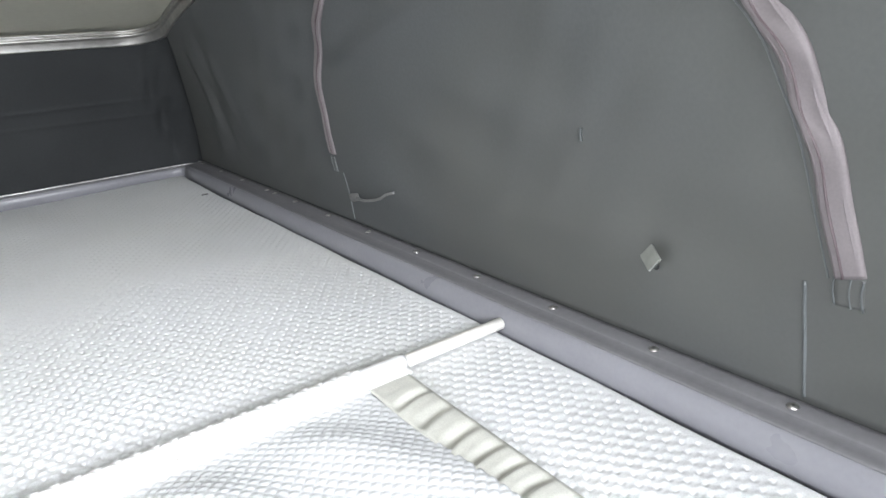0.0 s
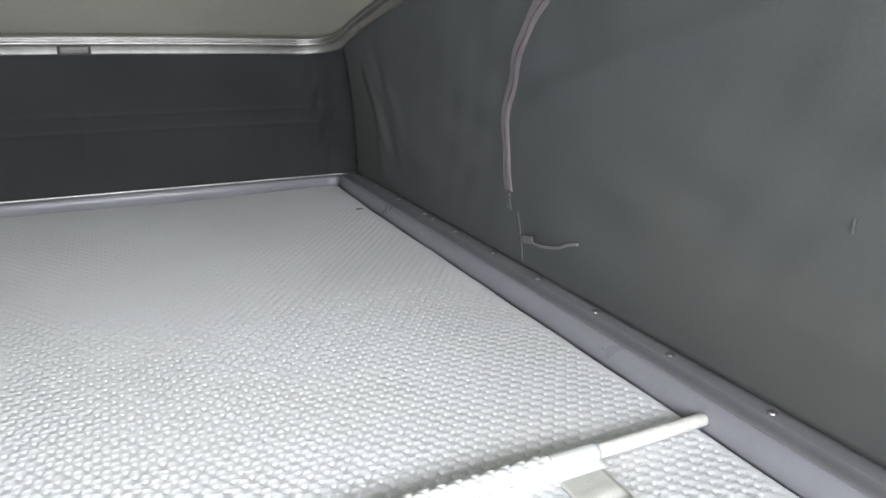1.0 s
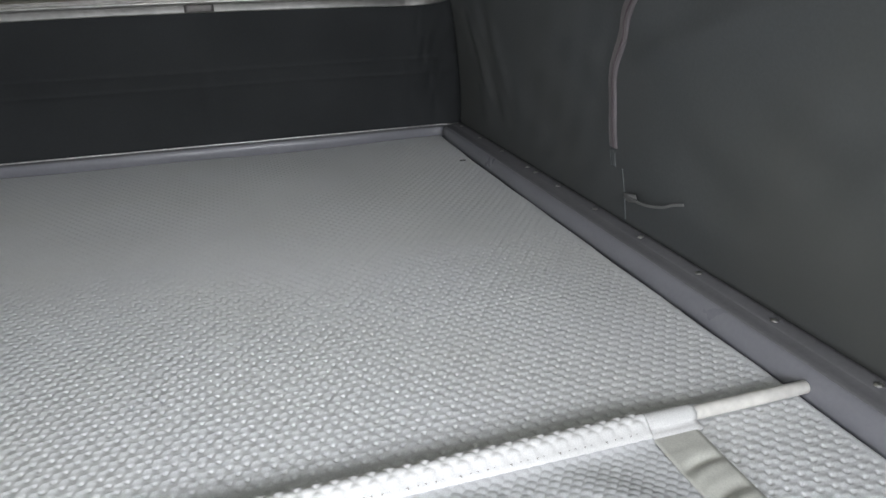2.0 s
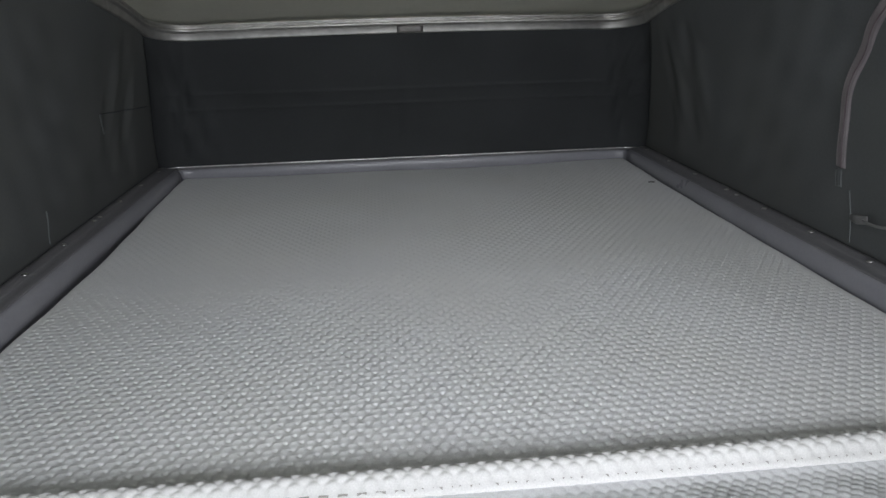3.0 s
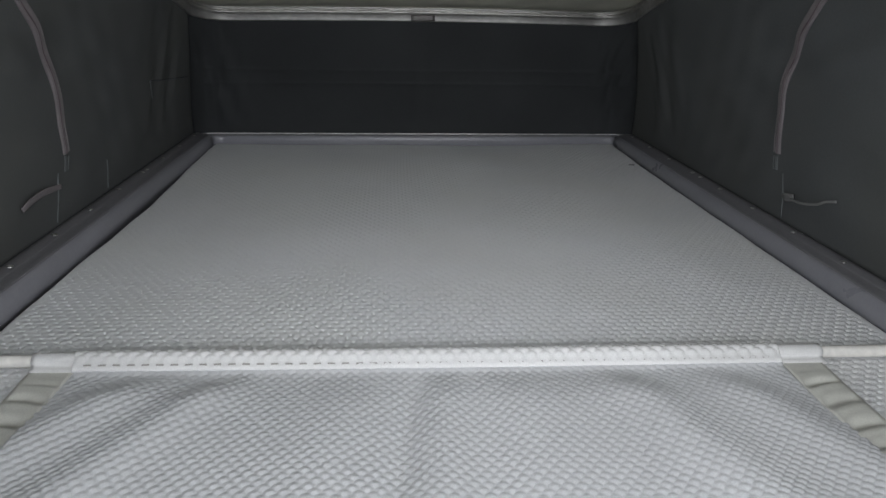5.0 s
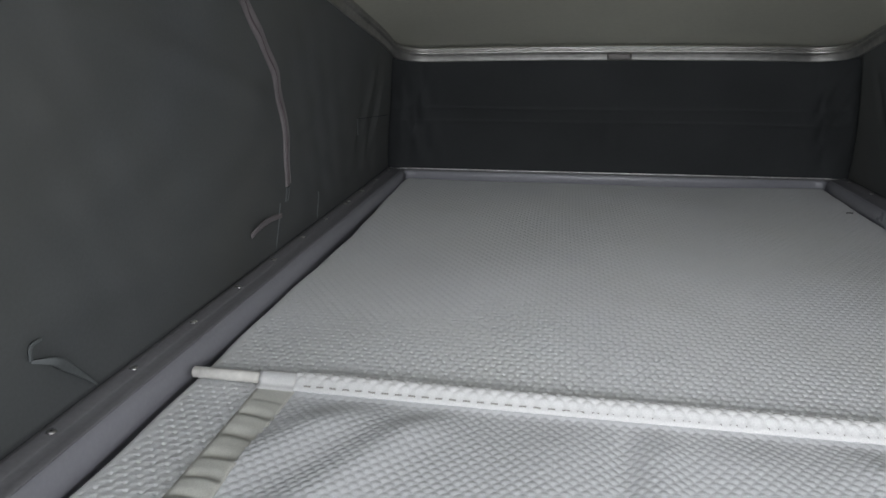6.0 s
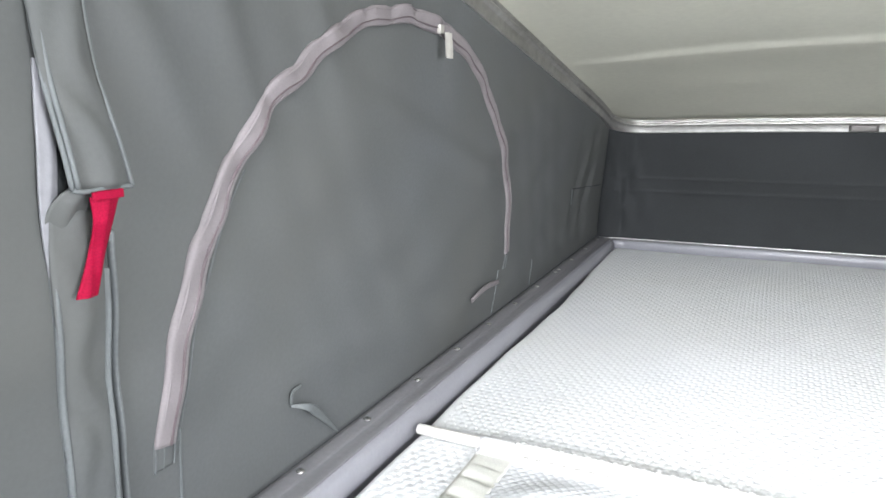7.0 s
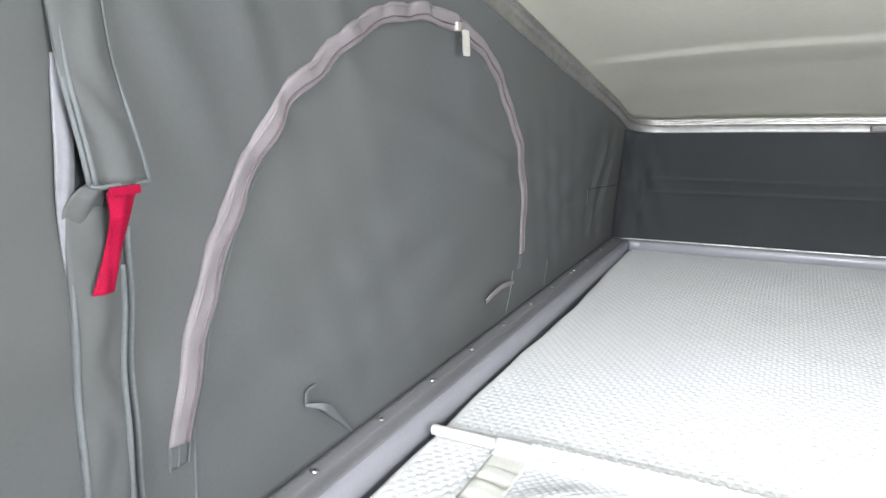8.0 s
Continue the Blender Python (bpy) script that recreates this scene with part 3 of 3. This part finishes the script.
def wall_ribbon(name, side, points, width, off, thick, mat, parent, label="", count=90, wave=0.0, waves=9.0, cols=7, puff=0.0, shift=0.0, pinches=()):
    """A strip that follows points (y, z) on a canvas side."""
    c = spline(points, count)
    d = np.gradient(c, axis=0)
    d /= np.linalg.norm(d, axis=1)[:, None]
    nrm = np.stack([-d[:, 1], d[:, 0]], 1)
    w = np.interp(np.linspace(0, 1, count), np.linspace(0, 1, len(width)), width) if isinstance(width, (list, tuple)) else np.full(count, width)
    g, b = np.zeros((count, cols, 3)), np.zeros((count, cols, 3))
    for i in range(count):
        t = i / (count - 1)
        fade = min(1, 8 * t, 8 * (1 - t))
        pinch = sum(math.exp(-((t - t0) / 0.007) ** 2) for t0 in pinches)
        for j in range(cols):
            u = j / (cols - 1) - 0.5
            sway = wave * (1 - 0.7 * t) * fade * math.sin(waves * 2 * math.pi * t + 1.3 * math.sin(7 * t))
            y, z = c[i] + nrm[i] * (u * w[i] * (1 - 0.16 * pinch) + shift + sway - 0.0006 * pinch)
            o = off + puff * (1 - 0.8 * t) * fade * (0.5 + 0.5 * math.sin(waves * 2 * math.pi * t + 2.2 * u)) + thick * (1 - (2 * u) ** 6)
            o = max(o - 0.0035 * pinch * (0.6 + u), off * 0.4)
            g[i, j] = on_wall(side, y, z, o)
            b[i, j] = on_wall(side, y, z, -0.0015)
    if side < 0:
        g, b = g[:, ::-1], b[:, ::-1]
    return part(name, sheet_mesh(name, b, g, mat), parent, label)


ARCH = [(-0.329, 0.142), (-0.321, 0.184), (-0.3086, 0.230), (-0.2945, 0.275), (-0.277, 0.320), (-0.264, 0.346), (-0.246, 0.373), (-0.226, 0.401), (-0.200, 0.427),
        (-0.174, 0.446), (-0.135, 0.472), (-0.081, 0.499), (-0.018, 0.514), (0.045, 0.519), (0.119, 0.511), (0.208, 0.483), (0.270, 0.449), (0.336, 0.390),
        (0.382, 0.333), (0.417, 0.273), (0.4355, 0.218), (0.450, 0.148)]


# the legs of the right-hand arch stand a little further apart
def right_leg(y, z):
    if y < 0:
        return -0.025 * min(1.0, max(0.0, (0.46 - z) / 0.15))
    return 0.005 + 0.019 * min(1.0, max(0.0, (z - 0.14) / 0.12)) * min(1.0, max(0.0, (0.51 - z) / 0.09))


ARCH_RIGHT = [(y + right_leg(y, z), max(z, 0.154) if y < 0 else z) for y, z in ARCH]


def zipped_window(side, wall, arch, near):
    folded = (0.155, 0.215, 0.262, 0.30, 0.338, 0.372, 0.41, 0.455, 0.50, 0.56) if side < 0 else (0.10, 0.17, 0.25, 0.33, 0.41)
    tape = wall_ribbon("zip_tape", side, arch, [0.0225, 0.024, 0.023, 0.022, 0.021, 0.021, 0.020, 0.019, 0.016, 0.012], 0.002, 0.0016, ZIP, wall,
                       "puckered pinkish grey zip tape", 320, wave=0.0016, waves=15, cols=9, puff=0.0042, pinches=folded)
    wall_ribbon("zip_coil", side, arch, [0.0019, 0.0019, 0.0019, 0.0018, 0.0017, 0.0015, 0.0012, 0.0008, 0.0006, 0.0005], 0.0042, 0.0010, COIL, tape, "narrow mauve zip coil", 320,
                wave=0.0022, waves=15, cols=5, puff=0.0042, shift=-0.0042, pinches=folded)
    for shift in (-0.0086, 0.0072):
        wall_ribbon("zip_edge", side, arch, 0.0016, 0.0030, 0.0008, ZIP, tape, "", 320, wave=0.0018, waves=15, cols=3, puff=0.0042, shift=shift, pinches=folded)
    # line of stitches beside the zip
    wall_ribbon("stitch_line", side, arch[:7], 0.0014, 0.0006, 0.0007, SEAM, wall, "", 90, cols=3, shift=-0.0165)
    # stitched stops below both ends, and the seams that run on down to the rim
    foot = 0.154 if side > 0 else 0.146
    for y, z, s in ((-0.329 + near, foot, 1), (0.452 + (0.009 if side > 0 else 0), 0.142, -1)):
        k = 0.55 if s > 0 else 0.3
        for dy in (-0.0185, -0.003, 0.0185):
            wall_ribbon("stitched_stop", side, [(y + dy * k, z), (y + dy * k + 0.001, z - 0.012), (y + dy * k - 0.001, z - 0.025)], 0.0018, 0.0010, 0.0009, SEAM, wall, "", 12, cols=3)
        wall_ribbon("stop_patch", side, [(y, z + 0.002), (y, z - 0.010), (y - 0.001, z - 0.024)], 0.042 * k, 0.0006, 0.0006, CANVAS, wall, "", 14, cols=5)
    seams = ([(-0.311, 0.150), (-0.3131, 0.09), (-0.3135, 0.040)], [(0.421, 0.121), (0.416, 0.08), (0.411, 0.040)]) if side < 0 else \
            ([(-0.3205, 0.142), (-0.3231, 0.093), (-0.328, 0.040)], [(0.436, 0.118), (0.428, 0.08), (0.421, 0.040)])
    for pts in seams:
        wall_ribbon("panel_seam", side, pts, 0.0030, 0.0006, 0.0009, SEAM, wall, "", 24, cols=3)
    if side < 0:
        wall_ribbon("panel_seam", side, [(0.6168, 0.098), (0.619, 0.07), (0.6225, 0.042)], 0.003, 0.0006, 0.0010, SEAM, wall, "", 20, cols=3)
        # stitched seam that runs into the far corner
        wall_ribbon("corner_seam", side, [(0.862, 0.214), (0.95, 0.207), (1.09, 0.197), (1.125, 0.195)], 0.0028, 0.0006, 0.0014, CANVAS_DARK, wall, "", 40, cols=3)
        wall_ribbon("corner_seam", side, [(0.862, 0.214), (0.874, 0.194), (0.896, 0.174)], 0.0035, 0.0006, 0.0016, SEAM, wall, "", 20, cols=3)


zipped_window(-1, wall_left, ARCH, 0.0)
zipped_window(1, wall_right, ARCH_RIGHT, -0.024)


def zip_puller(side, wall):
    """Nickel slider and two hanging pull tabs."""
    x, y, z = on_wall(side, 0.108, 0.508, 0.007)
    slider = part("zip_slider", box_mesh("zip_slider", (-0.003, -0.006, -0.005), (0.003, 0.006, 0.006), CHROME, 0.0016), wall, "nickel zip slider with two pulls")
    slider.matrix_basis = pose(x, y, z)
    for dy, w in ((-0.003, 0.0036), (0.0085, 0.0034)):
        bm = bmesh.new()
        ring = [(-w, 0.0), (w, 0.0), (w * 1.15, -0.026), (w * 0.9, -0.031), (-w * 0.9, -0.031), (-w * 1.15, -0.026)]
        f = bm.faces.new([bm.verts.new((0, a, b)) for a, b in ring])
        ex = bmesh.ops.extrude_face_region(bm, geom=[f])
        bmesh.ops.translate(bm, vec=(0.0016, 0, 0), verts=[v for v in ex["geom"] if isinstance(v, bmesh.types.BMVert)])
        bmesh.ops.recalc_face_normals(bm, faces=bm.faces[:])
        me = bpy.data.meshes.new("pull_tab")
        bm.to_mesh(me)
        bm.free()
        me.materials.append(CHROME)
        tab = part("pull_tab", me, slider)
        tab.matrix_basis = pose(-side * (0.008 if dy > 0.005 else 0.010), dy, -0.004, 3, 0, -14 if dy > 0.005 else -22)


zip_puller(-1, wall_left)


def tape_strip(name, side, pts, width, offs, mat, wall, label):
    """A loose tape: points (y, z) with its own standing-off distances."""
    c = spline([(y, z, o) for (y, z), o in zip(pts, offs)], 30)
    g, b = np.zeros((30, 5, 3)), np.zeros((30, 5, 3))
    d = np.gradient(c[:, :2], axis=0)
    d /= np.linalg.norm(d, axis=1)[:, None]
    for i in range(30):
        for j in range(5):
            u = j / 4 - 0.5
            w = float(np.interp(i / 29, np.linspace(0, 1, len(width)), width))
            y, z = c[i, 0] - d[i, 1] * u * w, c[i, 1] + d[i, 0] * u * w
            g[i, j] = on_wall(side, y, z, c[i, 2] + 0.0012)
            b[i, j] = on_wall(side, y, z, c[i, 2] - 0.0002)
    if side < 0:
        g, b = g[:, ::-1], b[:, ::-1]
    return part(name, sheet_mesh(name, b, g, mat), wall, label)


# left: end of a tie tape, and a turned-up corner of the window panel
tape_strip("tie_tape", -1, [(0.427, 0.098), (0.364, 0.1055), (0.317, 0.104), (0.296, 0.097)], (0.008, 0.010, 0.011, 0.009), [0.001, 0.004, 0.006, 0.003], ZIP, wall_left, "short pinkish grey tie tape")
tape_strip("panel_corner", -1, [(-0.1655, 0.108), (-0.147, 0.100), (-0.119, 0.077), (-0.083, 0.040)], (0.003, 0.012, 0.007, 0.002), [0.002, 0.013, 0.009, 0.002], CANVAS_TRIM, wall_left, "turned-up canvas corner")
tape_strip("panel_corner", -1, [(-0.1655, 0.109), (-0.1655, 0.124), (-0.151, 0.126)], (0.004, 0.004, 0.003), [0.002, 0.003, 0.002], CANVAS_TRIM, wall_left, "")
# right: tie tape in a loop, and a small square tab
tape_strip("tie_tape", 1, [(0.421, 0.080), (0.380, 0.085), (0.348, 0.088), (0.308, 0.098), (0.287, 0.108), (0.266, 0.1145)], (0.004, 0.0042),
           [0.003, 0.010, 0.010, 0.008, 0.006, 0.003], WHITE_TAPE, wall_right, "thin white tie tape")
tape_strip("tape_end", 1, [(0.424, 0.080), (0.402, 0.083), (0.380, 0.088)], (0.008, 0.014, 0.012), [0.003, 0.008, 0.007], WHITE_TAPE, wall_right, "")
tab = part("square_tab", box_mesh("square_tab", (-0.0075, -0.0098, -0.0012), (0.0075, 0.0098, 0.0012), TAB, 0.0008), wall_right, "small off-white square tab on a stem")
tab.matrix_basis = look((0.553, -0.2165, 0.149), (1.303, -0.40, -0.25), 62)
part("stem", tube_mesh("stem", [(0.606, -0.184, 0.117), (0.582, -0.198, 0.131), (0.557, -0.214, 0.146)], 0.0028, CANVAS_TRIM, 8), wall_right)
tape_strip("stitch_mark", 1, [(-0.102, 0.243), (-0.101, 0.237), (-0.102, 0.230)], (0.003, 0.003), [0.001, 0.001, 0.001], SEAM, wall_right, "")


# the strut sleeve down the left side, open at a fold, with its red pull
def strut_sleeve(wall):
    side = -1

    def sheet_of(name, left, right, offs, mat, label="", bulge=0.004, count=40, parent=wall):
        l, r = spline(left, count), spline(right, count)
        o = np.interp(np.linspace(0, 1, count), np.linspace(0, 1, len(offs)), offs)
        g, b = np.zeros((count, 13, 3)), np.zeros((count, 13, 3))
        for i in range(count):
            for j in range(13):
                u = j / 12
                y, z = l[i] * (1 - u) + r[i] * u
                wr = bulge * math.sin(math.pi * u) + 0.0018 * min(1.0, bulge / 0.004) * math.sin(7 * u + 45 * z + 2 * math.sin(60 * z)) * math.sin(math.pi * u)
                y, z = y - 0.8 * o[i], z + 0.1 * o[i]
                g[i, j] = on_wall(side, y, z, o[i] + wr)
                b[i, j] = on_wall(side, y, z, max(o[i] - 0.002, -0.002))
        return part(name, sheet_mesh(name, b, g, mat), parent, label)

    low = sheet_of("strut_sleeve", [(-0.4150, 0.356), (-0.4155, 0.30), (-0.4150, 0.23), (-0.4150, 0.143), (-0.4120, 0.04)],
                   [(-0.3760, 0.350), (-0.3750, 0.308), (-0.3750, 0.214), (-0.3740, 0.118), (-0.3730, 0.04)], [0.006, 0.003, 0.003, 0.002], CANVAS, "sewn canvas strut sleeve with piped edges")
    up = sheet_of("sleeve_flap", [(-0.4285, 0.60), (-0.4215, 0.50), (-0.4155, 0.456), (-0.4065, 0.412), (-0.401, 0.385), (-0.397, 0.367)],
                  [(-0.3945, 0.60), (-0.3865, 0.50), (-0.3785, 0.450), (-0.366, 0.412), (-0.358, 0.386), (-0.352, 0.365)], [0.002, 0.003, 0.007, 0.014, 0.018], CANVAS,
                  "sagging upper flap of the strut sleeve", 0.005)
    for owner, pts, off in ((low, [(-0.4155, 0.345), (-0.4165, 0.299), (-0.4155, 0.23), (-0.4155, 0.143), (-0.4150, 0.04)], 0.003),
                            (low, [(-0.3720, 0.335), (-0.3720, 0.308), (-0.3720, 0.214), (-0.3700, 0.118), (-0.3690, 0.04)], 0.003),
                            (low, [(-0.3795, 0.309), (-0.3800, 0.217), (-0.3800, 0.124), (-0.3800, 0.04)], 0.005)):
        wall_ribbon("piping", side, pts, 0.0042, off, 0.0022, CANVAS_TRIM, owner, "", 60, cols=5)

    def edge_piping(pts, offs):
        c = spline([(y, z, o) for (y, z), o in zip(pts, offs)], 40)
        part("piping", tube_mesh("piping", [on_wall(side, y - 0.8 * o, z + 0.1 * o, o) for y, z, o in c], 0.0018, CANVAS_TRIM, 8), up)

    offs = [0.003, 0.004, 0.008, 0.015, 0.019]
    edge_piping([(-0.428, 0.59), (-0.4215, 0.50), (-0.4155, 0.456), (-0.4065, 0.412), (-0.397, 0.367)], offs)
    edge_piping([(-0.4235, 0.59), (-0.417, 0.50), (-0.411, 0.456), (-0.402, 0.412), (-0.3925, 0.367)], [o + 0.002 for o in offs])
    edge_piping([(-0.394, 0.59), (-0.3865, 0.50), (-0.3785, 0.450), (-0.366, 0.412), (-0.352, 0.365)], offs)
    edge_piping([(-0.397, 0.367), (-0.388, 0.365), (-0.372, 0.3655), (-0.352, 0.365)], [0.019, 0.022, 0.022, 0.019])
    # rolled lip at the top of the lower sleeve, the pale closing strip, and a dark sheet painted as the gap's shade
    sheet_of("sleeve_lip", [(-0.4190, 0.338), (-0.4165, 0.352), (-0.4080, 0.363), (-0.3985, 0.3685)], [(-0.392, 0.334), (-0.390, 0.344), (-0.387, 0.355), (-0.384, 0.364)],
             [0.002, 0.006, 0.010, 0.012], CANVAS, "", 0.003, parent=low)
    sheet_of("sleeve_gap_shade", [(-0.417, 0.448), (-0.416, 0.40), (-0.417, 0.358)], [(-0.411, 0.444), (-0.398, 0.40), (-0.394, 0.362)], [0.001, 0.001, 0.001], CANVAS_DARK, "dark sheet painted as the shade in the sleeve's slit", 0.0)
    sheet_of("closing_strip", [(-0.4185, 0.450), (-0.4195, 0.407), (-0.4205, 0.365), (-0.4185, 0.330), (-0.4160, 0.304)],
             [(-0.4150, 0.450), (-0.4075, 0.417), (-0.4075, 0.390), (-0.4100, 0.345), (-0.4140, 0.304)], [0.002, 0.005, 0.006, 0.004, 0.002], GREY_TAPE, "pale grey hook tape strip", 0.001)
    red = sheet_of("red_pull", [(-0.3840, 0.361), (-0.3815, 0.343), (-0.3870, 0.321), (-0.3930, 0.305), (-0.3975, 0.2940)],
                   [(-0.3625, 0.360), (-0.3680, 0.341), (-0.3755, 0.318), (-0.3790, 0.305), (-0.3825, 0.2935)], [0.024, 0.026, 0.018, 0.016, 0.020], RED, "bright red webbing pull tab", 0.002)
    part("red_band", box_mesh("red_band", (-0.0015, -0.0115, -0.0030), (0.0015, 0.0115, 0.0030), RED, 0.001), red).matrix_basis = \
        Matrix.Translation(on_wall(side, -0.3735 - 0.8 * 0.024, 0.3640, 0.027))


strut_sleeve(wall_left)

# a dark smudge on the mattress
smudge = [(0.533 + 0.006 * math.cos(a) * (1 + 0.4 * math.sin(3 * a)), 0.975 + 0.004 * math.sin(a)) for a in np.linspace(0, 2 * math.pi, 16, endpoint=False)]
n = len(smudge)
part("dark_mark", mesh_of("dark_mark", [(x, y, 0.0048) for x, y in smudge] + [(x, y, 0.001) for x, y in smudge],
                          [tuple(range(n))] + [(k, n + k, n + (k + 1) % n, (k + 1) % n) for k in range(n)], SMUDGE), bpy.data.objects["bed_mattress"], "small dark mark")
